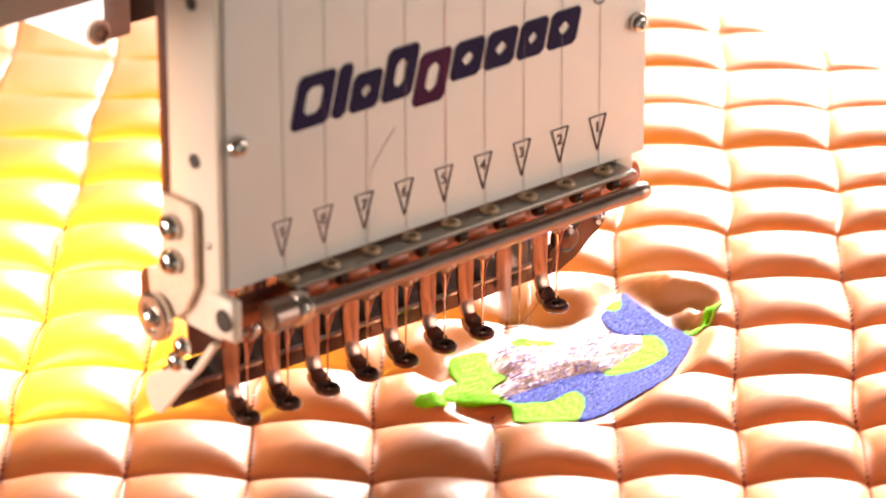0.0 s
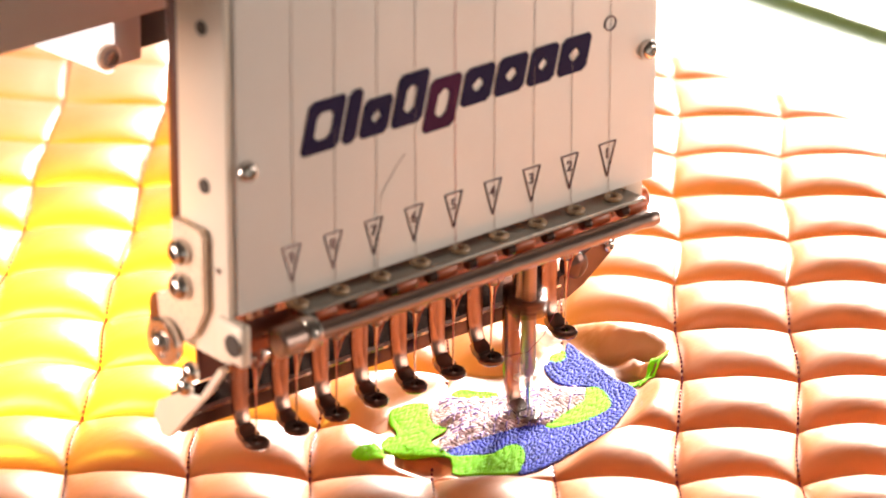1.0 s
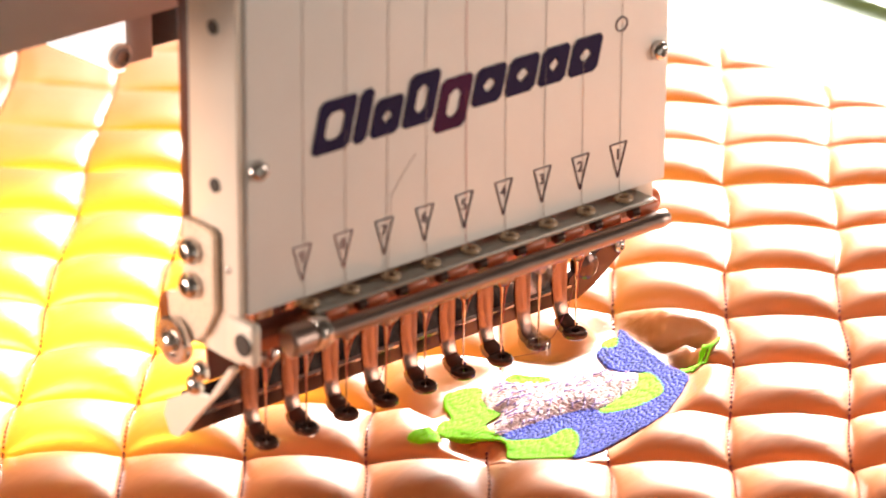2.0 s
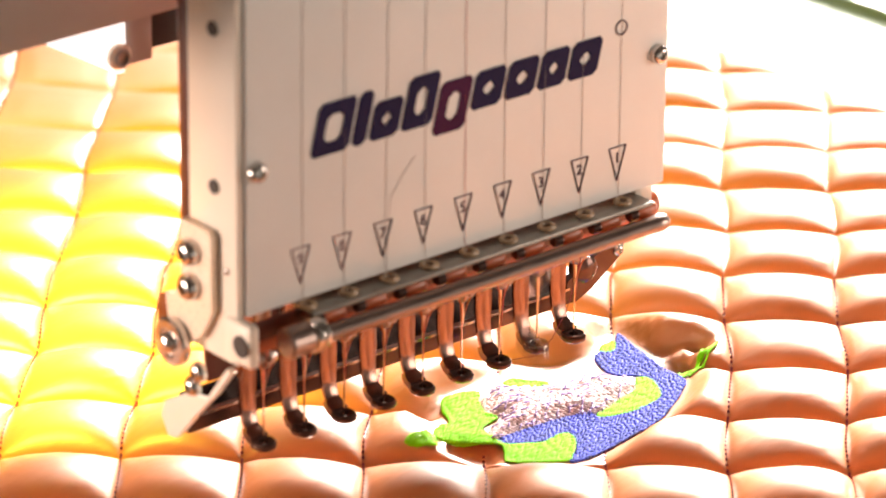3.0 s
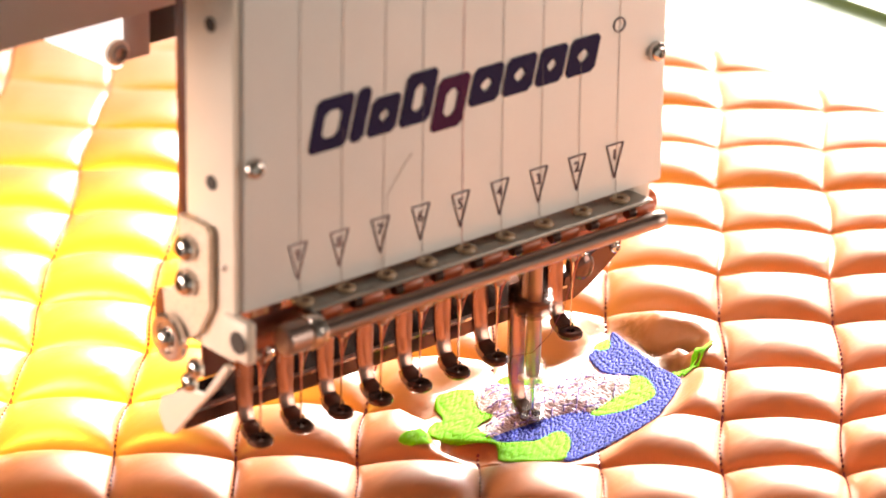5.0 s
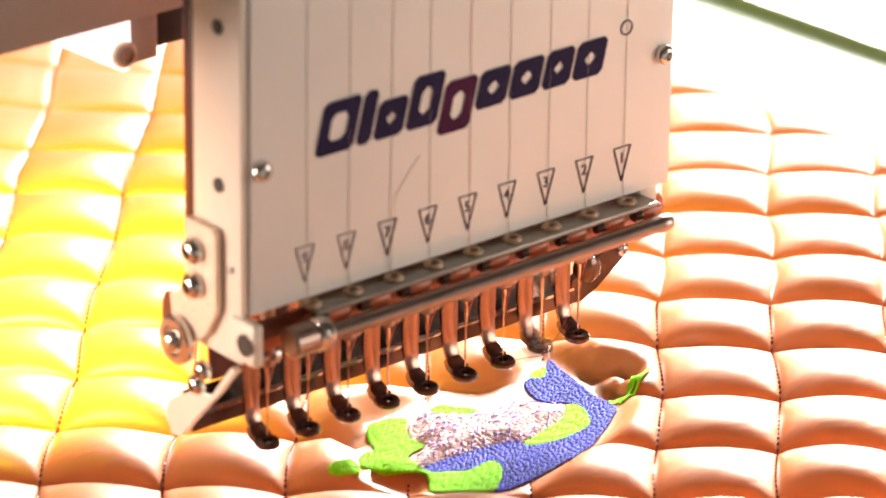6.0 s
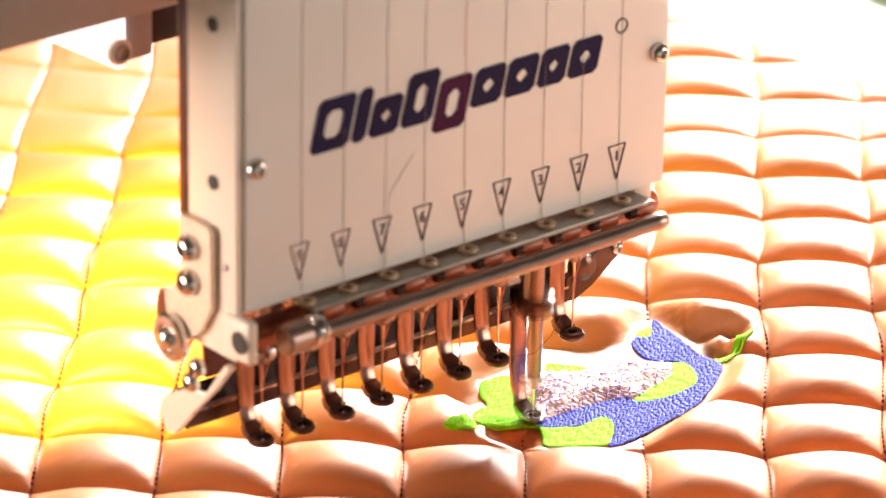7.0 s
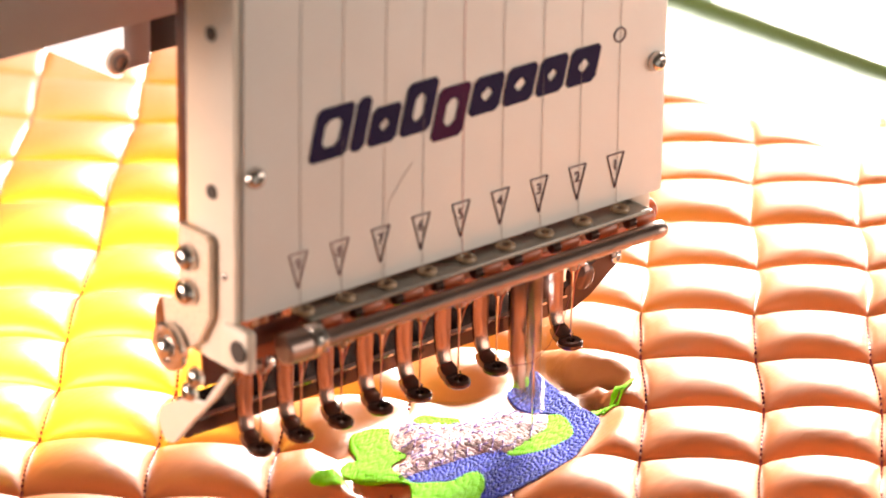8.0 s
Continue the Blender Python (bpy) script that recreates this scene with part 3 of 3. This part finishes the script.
def guide():
    # ledge with the ceramic eyelets
    bm = box(bmesh.new(), XL + 0.024, XR - 0.012, -0.0275, -0.0165, 0.0835, 0.0850, 0.0004)
    part("eyelet_ledge", bm, GREYPL, HEAD, "grey green thread guide ledge")
    for x in XN:
        bm = torus(bmesh.new(), (x, -0.0225, 0.0857), (0, 0, 1), 0.0023, 0.0010, 0.9)
        part("eyelet", bm, CERAMIC, HEAD, "tan ceramic thread eyelet")
    bm = lathe(bmesh.new(), [(0.0021, -0.001), (0.0028, 0), (0.0028, 0.1415), (0.0030, 0.1420), (0.0031, 0.1447), (0.0026, 0.1468), (0.0015, 0.1478)], (-0.1180, -0.030, 0.0781), (1, 0, 0), 24)
    part("guide_bar", bm, BRUSHED, HEAD, "round steel thread guide bar")
    bm = lathe(bmesh.new(), [(0.0040, 0), (0.0050, 0.0008), (0.0050, 0.0088), (0.0044, 0.0094)], (-0.1295, -0.029, 0.0785), (1, 0, 0), 24)
    part("bar_sleeve", bm, BRUSHED, HEAD, "pinkish sleeve of the guide bar")
    bm = lathe(bmesh.new(), [(0.0046, 0), (0.0056, 0.0006), (0.0057, 0.0022), (0.0047, 0.0028), (0.0047, 0.0034), (0.0054, 0.0040), (0.0050, 0.0054), (0.0034, 0.0060)], (-0.1201, -0.029, 0.0785), (1, 0, 0), 24)
    part("bar_collar", bm, STEEL, HEAD, "polished clamp collar of the guide bar")
    part("lower_rail", box(bmesh.new(), XL + 0.004, XR - 0.006, -0.0180, -0.0110, 0.0715, 0.0760, 0.0006), COPPER, HEAD, "rust red lower rail")
    # made-up dark strip that closes the bright gaps behind the jaws
    part("jaw_gap_filler", box(bmesh.new(), XL + 0.0065, XR - 0.0105, -0.0192, -0.0178, 0.0765, 0.0832, 0.0004), UMBER, HEAD, "made-up dark red brown strip closing the gaps behind the jaws")
    # tensioning jaws between the ledge and the bar
    for x in XN:
        # orange glow reflected from the cloth is put into the jaws' red
        part("jaw", box(bmesh.new(), x + 0.0035, x + 0.0136, -0.0262, -0.0200, 0.0775, 0.0832, 0.0020, 3), COPPER, HEAD, "rust red thread jaw")
        bm = lathe(bmesh.new(), [(0.0018, 0), (0.0022, 0.0006), (0.0022, 0.0030), (0.0014, 0.0036)], (x + 0.0010, -0.0245, 0.0808), (1, 0, 0), 14)
        part("stud", bm, DARK, HEAD, "dark steel stud")
    part("end_block", box(bmesh.new(), XL - 0.0012, XL + 0.0030, -0.0274, -0.0135, 0.0720, 0.0866, 0.0018, 3), SIDE, HEAD, "cream end block with a round bore")
    # no hollow here: a black disc paints the shade in the bore
    bm = lathe(bmesh.new(), [(0.0037, 0), (0.0037, 0.0005), (0.0030, 0.0005)], (XL - 0.0012, -0.0228, 0.0790), (-1, 0, 0), 24)
    part("bore", bm, CAVITY, HEAD, "black disc for the shade in a round bore")
    part("end_block", box(bmesh.new(), XR - 0.013, XR - 0.005, -0.0195, -0.006, 0.0735, 0.0866, 0.0010), SIDE, HEAD)
    # second bore, its shade again a black disc
    bm = lathe(bmesh.new(), [(0.0030, 0), (0.0030, 0.0014), (0.0022, 0.0014)], (XR - 0.0086, -0.0195, 0.0794), (0, -1, 0), 20)
    part("bore", bm, CAVITY, HEAD, "black disc for the shade in a round bore")
    bm = lathe(bmesh.new(), [(0.0044, 0), (0.0044, 0.006), (0.0036, 0.007)], (XR - 0.005, -0.012, 0.0765), (1, 0, 0), 20)
    part("end_boss", bm, COPPER, HEAD)


guide()


def bracket():
    x = XL - 0.0005
    out = [(0.0056, 0.1130), (-0.0080, 0.1130), (-0.0098, 0.1112), (-0.0098, 0.0860), (-0.004, 0.0760), (0.004, 0.0700), (0.0125, 0.0740), (0.0140, 0.0850), (0.0100, 0.0860), (0.0056, 0.0930)]
    bm = extrude(bmesh.new(), out, lambda u, v, q: Vector((x - q, u, v)), 0.0022)
    part("bracket_plate", bm, NICKEL, HEAD, "bright steel side bracket")
    for z in (0.1037, 0.0920):
        screw_head("bracket_screw", (x - 0.0022, 0.0002, z), (-1, 0, 0), 0.0044, HEAD)
    bm = lathe(bmesh.new(), [(0.0078, 0), (0.0080, 0.0006), (0.0080, 0.0026), (0.0072, 0.0032), (0.0050, 0.0032), (0.0046, 0.0024), (0.0036, 0.0024), (0.0034, 0.0046), (0.0022, 0.0056), (0.0008, 0.0058)], (x - 0.0022, 0.0086, 0.0705), (-1, 0, 0), 28)
    part("roller", bm, STEEL, HEAD, "steel roller on its pin")
    for y, z in ((-0.0025, 0.0633), (0.0008, 0.0572)):
        screw_head("lower_screw", (x - 0.0010, y, z), (-1, 0, 0), 0.0034, HEAD)
    hook = [(0.0140, 0.0850), (0.0168, 0.0838), (0.0185, 0.0800), (0.0185, 0.0690), (0.0160, 0.0635), (0.0125, 0.0630), (0.0125, 0.0740), (0.0138, 0.0780)]
    part("roller_hook", extrude(bmesh.new(), hook, lambda u, v, q: Vector((x - q, u, v)), 0.0020), LEGSTEEL, HEAD, "dark steel hook round the roller")
    # trough-shaped foot rail behind the presser feet, with end plates
    out = [(0.0152, 0.0345), (0.0185, 0.0405), (0.0168, 0.0460), (0.0060, 0.0525), (-0.0050, 0.0545), (-0.0160, 0.0690), (-0.0178, 0.0682), (-0.0100, 0.0580), (0.0005, 0.0470), (0.0110, 0.0350)]
    bm = extrude(bmesh.new(), out, lambda u, v, q: Vector((XL - 0.0016 + q, u, v)), 0.0024)
    part("rail_end_plate", bm, SIDE, HEAD, "angled cream end plate")
    ln = 0.161

    def bar(name, sec, material, label):
        part(name, extrude(bmesh.new(), sec, lambda u, v, q: Vector((XL + 0.0060 + q, u, v)), ln), material, HEAD, label)
    bar("rail_lining", [(0.0152, 0.0392), (0.0190, 0.0458), (0.0198, 0.0454), (0.0160, 0.0386)], TROUGH, "grey steel sloping rail lining")
    bar("rail_edge", [(0.0136, 0.0382), (0.0136, 0.0391), (0.0150, 0.0396), (0.0150, 0.0385)], STEEL, "bright rail edge")
    bar("foot_rail", [(0.0142, 0.0330), (0.0142, 0.0380), (0.0158, 0.0383), (0.0175, 0.0330)], DARK, "blackened steel foot rail")
    # shadow behind the feet, put in as a dark red brown strip
    part("foot_shade_strip", extrude(bmesh.new(), [(0.0200, 0.0455), (0.0225, 0.0720), (0.0235, 0.0720), (0.0212, 0.0455)], lambda u, v, q: Vector((XL + 0.018 + q, u, v)), ln - 0.012), UMBER, HEAD, "dark red brown strip painting the shade behind the feet")
    out = [(0.0240, 0.0335), (0.0300, 0.0330), (0.0375, 0.0362), (0.0508, 0.0455), (0.0512, 0.0492), (0.0480, 0.0505), (0.0412, 0.0490), (0.0262, 0.0415)]
    bm = extrude(bmesh.new(), out, lambda u, v, q: Vector((u, 0.0140 + q, v)), 0.0030)
    part("rail_end_arm", bm, DARK, HEAD, "slanting dark end arm")
    screw_head("arm_screw", (0.0480, 0.0140, 0.0475), (0, -1, 0), 0.0022, HEAD)
    bm = lathe(bmesh.new(), [(0.0040, 0), (0.0046, 0.0006), (0.0046, 0.0050), (0.0030, 0.0060)], (0.0300, 0.0140, 0.0465), (0, -1, 0), 20)
    part("arm_pivot", bm, DARK, HEAD, "steel pivot of the end arm")


bracket()


def foot(name):
    """A presser foot: a flat bent leg and a dark oval pad with a needle hole. Its origin is on the needle's line, at the pad's underside."""
    ob = empty(name)
    bm = ribbon(bmesh.new(), [(0, 0.0088, 0.048), (0, 0.0088, 0.030), (0, 0.0087, 0.018), (0, 0.0084, 0.012), (0, 0.0077, 0.0082), (0, 0.0066, 0.0056), (0, 0.0052, 0.0040)],
                [0.0070, 0.0070, 0.0067, 0.0060, 0.0055, 0.0052, 0.0052], 0.0011, (1, 0, 0))
    part("leg", bm, LEGSTEEL, ob, "bent bright steel leg")
    bm = ribbon(bmesh.new(), [(0, 0.0071, 0.0052), (0, 0.0062, 0.0042), (0, 0.0048, 0.0030), (0, 0.0026, 0.0022)], [0.0050, 0.0062, 0.0066, 0.0066], 0.0024, (1, 0, 0))
    n, lay = 24, []
    for rad, z in ((0.0034, 0.0), (0.0042, 0.0007), (0.0043, 0.0018), (0.0036, 0.0027), (0.0016, 0.0025), (0.0013, 0.0002)):
        ring = []
        for k in range(n):
            a = 2 * math.pi * k / n
            st = 1.0 + (0.35 if math.sin(a) > 0 else 0.0) * abs(math.sin(a)) * (1 if rad > 0.002 else 0.2)
            ring.append(bm.verts.new((rad * math.cos(a), rad * math.sin(a) * st, z)))
        lay.append(ring)
    for p, q in zip(lay, lay[1:] + lay[:1]):
        for k in range(n):
            bm.faces.new((p[k], p[(k + 1) % n], q[(k + 1) % n], q[k]))
    part("pad", bm, DARK, ob, "dark polished foot pad")
    return ob


def needle(name):
    """A needle with its clamp and bar. Its origin is at the needle's point."""
    ob = empty(name)
    bm = lathe(bmesh.new(), [(0.00008, 0), (0.00032, 0.003), (0.00036, 0.020), (0.0007, 0.024), (0.0008, 0.034)], (0, 0, 0), (0, 0, 1), 10)
    part("blade", bm, STEEL, ob)
    bm = lathe(bmesh.new(), [(0.0016, 0.030), (0.0024, 0.031), (0.0024, 0.036), (0.0026, 0.0365), (0.0026, 0.095)], (0, 0, 0), (0, 0, 1), 16)
    part("needle_bar", bm, BRUSHED, ob, "steel needle bar")
    bm = box(bmesh.new(), -0.0042, 0.0042, -0.0024, 0.003, 0.0325, 0.0345, 0.0005)
    lathe(bm, [(0.0012, 0), (0.0012, 0.0016)], (0.001, -0.0024, 0.0335), (0, -1, 0), 12)
    part("needle_clamp", bm, BRUSHED, ob)
    return ob


FEET, NEEDLES = [], []
first_foot, first_needle = foot("presser_foot"), needle("needle_unit")
for k, x in enumerate(XN):
    fo = first_foot if k == 0 else copy_thing(first_foot, pose(0, 0, 0))
    ne = first_needle if k == 0 else copy_thing(first_needle, pose(0, 0, 0))
    fo.matrix_basis = pose(x, 0, 0.0275)
    ne.matrix_basis = pose(x, 0, 0.0260)
    fo.parent, ne.parent = HEAD, HEAD
    FEET.append(fo), NEEDLES.append(ne)


def collar_on(fo):
    bm = lathe(bmesh.new(), [(0.0052, 0), (0.0062, 0.0006), (0.0066, 0.0022), (0.0058, 0.0026), (0.0058, 0.0040), (0.0068, 0.0044), (0.0068, 0.0058), (0.0054, 0.0066)], (0.0012, 0.002, 0.0386), (0, 0, 1), 24)
    part("collar", bm, DARK, fo, "dark spring collar")
    bm = lathe(bmesh.new(), [(0.0036, 0.046), (0.0036, 0.075)], (0, 0.003, 0), (0, 0, 1), 20)
    part("sleeve", bm, STEEL, fo, "polished sleeve")
    # glint on the moving pad, modelled as an added steel ring
    part("glint_ring", torus(bmesh.new(), (0, 0, 0.0025), (0, 0, 1), 0.0033, 0.0009, 0.8), STEEL, fo, "bright ring standing in for the glint on the foot in use")
    bm = tube(bmesh.new(), [(0.0042, 0.003, 0.040), (0.0042, 0.003, 0.078)], 0.0012, 10)
    part("guide_rod", bm, LEGSTEEL, fo, "thin steel guide rod")


collar_on(FEET[ACTIVE])


def threads():
    rng = random.Random(7)
    for k, x in enumerate(XN):
        bm = bmesh.new()
        top = (x + 0.0006, YP - 0.0002, 0.258)
        sway = rng.uniform(-0.0006, 0.0006)
        if 9 - k == 7:
            pts = [(x + 0.012, YP - 0.0002, 0.1235), (x + 0.008, YP - 0.0002, 0.1195), (x + 0.002, YP - 0.0002, 0.1120), (x, YP - 0.0020, 0.1060), (x, YP - 0.0012, 0.0880), (x, -0.0225, 0.0862)]
            tube(bm, pts, 0.00009, 5)
            bm2 = tube(bmesh.new(), [(x + 0.0012, YP - 0.0002, 0.258), (x + 0.0006, YP - 0.0002, 0.15), (x, YP - 0.0003, 0.0880), (x, -0.0225, 0.0862)], 0.00009, 5)
            part("upper_thread", bm2, THREAD, HEAD)
        else:
            tube(bm, [top, (x + sway, YP - 0.0002, 0.16), (x, YP - 0.0003, 0.0880), (x, -0.0225, 0.0862)], 0.00009, 5)
        part("upper_thread", bm, THREADR if 9 - k == 5 else THREAD, HEAD, "fine thread down to its eyelet")
        if k != ACTIVE:
            bm = tube(bmesh.new(), [(x, -0.0225, 0.084), (x + 0.0004, -0.012, 0.074), (x - 0.001, -0.004, 0.066), (x + rng.uniform(-0.001, 0.001), -0.001, 0.052), (x, 0.0, 0.038), (x + 0.001, 0.001, 0.029)], 0.00016, 5)
            part("needle_thread", bm, THREADR, HEAD, "loose reddish thread at the needle")
            bm = tube(bmesh.new(), [(x - 0.0032, -0.002, 0.0595), (x - 0.0012, -0.001, 0.0550), (x, 0, 0.047), (x + 0.0014, -0.001, 0.0550), (x + 0.0034, -0.002, 0.0595)], 0.0003, 6)
            part("thread_hook", bm, COPPER, HEAD)

    # a stray thread drawn from one foot over to the next but one
    bm = tube(bmesh.new(), [(XN[6] + 0.003, -0.003, 0.0300), (XN[6] + 0.009, -0.008, 0.0315), (XN[7] - 0.001, -0.009, 0.0365), (XN[7] + 0.005, -0.009, 0.0450), (XN[8] - 0.004, -0.006, 0.0560), (XN[8] + 0.001, -0.003, 0.0640)], 0.00013, 5)
    part("stray_thread", bm, SEAM, HEAD, "dark stray thread between the feet")


threads()


def beam():
    thing = empty("machine_beam")
    tagged(thing, "grey beige painted machine beam beside the head", "beam")
    part("beam_body", box(bmesh.new(), -0.42, -0.1015, 0.050, 0.110, 0.1612, 0.235, 0.001), BEAMP, thing)
    # plate presumed to be the work lamp, so its material is made to glow
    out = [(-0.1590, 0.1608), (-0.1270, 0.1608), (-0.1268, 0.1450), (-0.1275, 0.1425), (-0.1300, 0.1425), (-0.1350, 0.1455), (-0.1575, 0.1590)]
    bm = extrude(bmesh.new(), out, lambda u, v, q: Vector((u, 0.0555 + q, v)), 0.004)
    part("lamp_diffuser", bm, GLOW, thing, "white plate under the beam, made to glow as the presumed lamp")
    part("bracket_block", box(bmesh.new(), -0.1264, -0.1143, 0.058, 0.068, 0.1430, 0.1608, 0.0006), GREYB, thing, "grey bracket block")
    part("dark_block", box(bmesh.new(), -0.1141, -0.1020, 0.0585, 0.070, 0.1462, 0.1608, 0.0006), CAVITY, thing, "dark block under the beam")
    bm = lathe(bmesh.new(), [(0.0044, 0), (0.0044, 0.0016), (0.0038, 0.0024), (0.0026, 0.0026), (0.0024, 0.0018), (0.0008, 0.0018)], (-0.1300, 0.0555, 0.1485), (0, -1, 0), 24)
    # grey ring laid on the screw to paint the shade of its recess
    part("recess_shade_ring", torus(bmesh.new(), (-0.1300, 0.0527, 0.1485), (0, 1, 0), 0.0025, 0.0006), GREYB, thing)
    part("bracket_screw", bm, NICKEL, thing)


beam()


# ---------------------------------------------------------------- what moves
TRACK = [(0, -5.9), (0.1, -14.7), (0.2, -25.2), (0.3, -30.4), (0.4, -36), (0.5, -40.5), (0.6, -49), (0.7, -52.5), (0.8, -52.1), (0.9, -45), (1, -36.5), (1.1, -33),
         (1.2, -27), (1.3, -21), (1.4, -9.9), (1.5, -3), (1.6, -1.5), (1.7, -0.9), (1.8, -4), (2.0, -17), (2.2, -33), (2.35, -45), (2.45, -47.5), (2.6, -42), (2.8, -29.6), (2.9, -24.7),
         (3, -17.4), (3.1, -13.5), (3.2, -5.5), (3.3, -1.1), (3.4, -0.9), (3.5, -1.5), (3.6, -9.8), (3.7, -15.9), (3.8, -24.8), (3.9, -31.5), (4, -38.7), (4.1, -43.4), (4.2, -46.8),
         (4.3, -51), (4.4, -54), (4.5, -53), (4.7, -42), (4.9, -27), (5.1, -11), (5.2, -5), (5.3, -4.6), (5.4, -8.8), (5.5, -15.8), (5.6, -26.4), (5.7, -33.7), (5.8, -37.9), (5.9, -44),
         (6, -51.8), (6.1, -55), (6.2, -53.1), (6.3, -48), (6.4, -41.2), (6.5, -34.2), (6.6, -25), (6.7, -18.8), (6.8, -11.7), (6.9, -6.8), (7, 0), (7.1, 0.3), (7.2, -5.6), (7.3, -10.8),
         (7.4, -18.8), (7.5, -24.9), (7.6, -31.4), (7.7, -37), (7.8, -47.8), (7.9, -52.3), (8, -56.3)]


def motions():
    """The frame carries the quilt to and fro along the beam; the needle in use stitches."""
    ts, xs = [a for a, _ in TRACK], [b * 0.001 for _, b in TRACK]
    # four steps a stitch: up, down, down, up; the pace drops behind by half a stitch twice
    step = [(n + (2 if 66 <= n < 142 else 0)) % 4 for n in range(241)]
    at = [float(np.interp(n / 30, ts, xs)) for n in range(241)]
    for n in range(0, 241, 3):
        # the cloth stands still while the needle is down
        if step[n] == 1 and n < 240:
            at[n + 1] = at[n]
        if step[n] == 2:
            at[n - 1] = at[n]
    rows = [(n / 30, pose(at[n], 0.0012 * max(0, 1 - n / 150), 0)) for n in range(241)]
    walk(QUILT, rows)
    walk(FRAME, rows)
    lift_foot = (0.0285, 0.0008, 0.0008, 0.0270)
    lift_needle = (0.0260, -0.014, -0.016, 0.0225)
    x = XN[ACTIVE]
    foot_z, needle_z = [lift_foot[k] for k in step], [lift_needle[k] for k in step]
    foot_z[240], needle_z[240] = 0.012, -0.004     # the clip ends on a half-lowered foot
    walk(FEET[ACTIVE], [(n / 30, pose(x, 0, foot_z[n])) for n in range(241)])
    walk(NEEDLES[ACTIVE], [(n / 30, pose(x, 0, needle_z[n])) for n in range(241)])


motions()
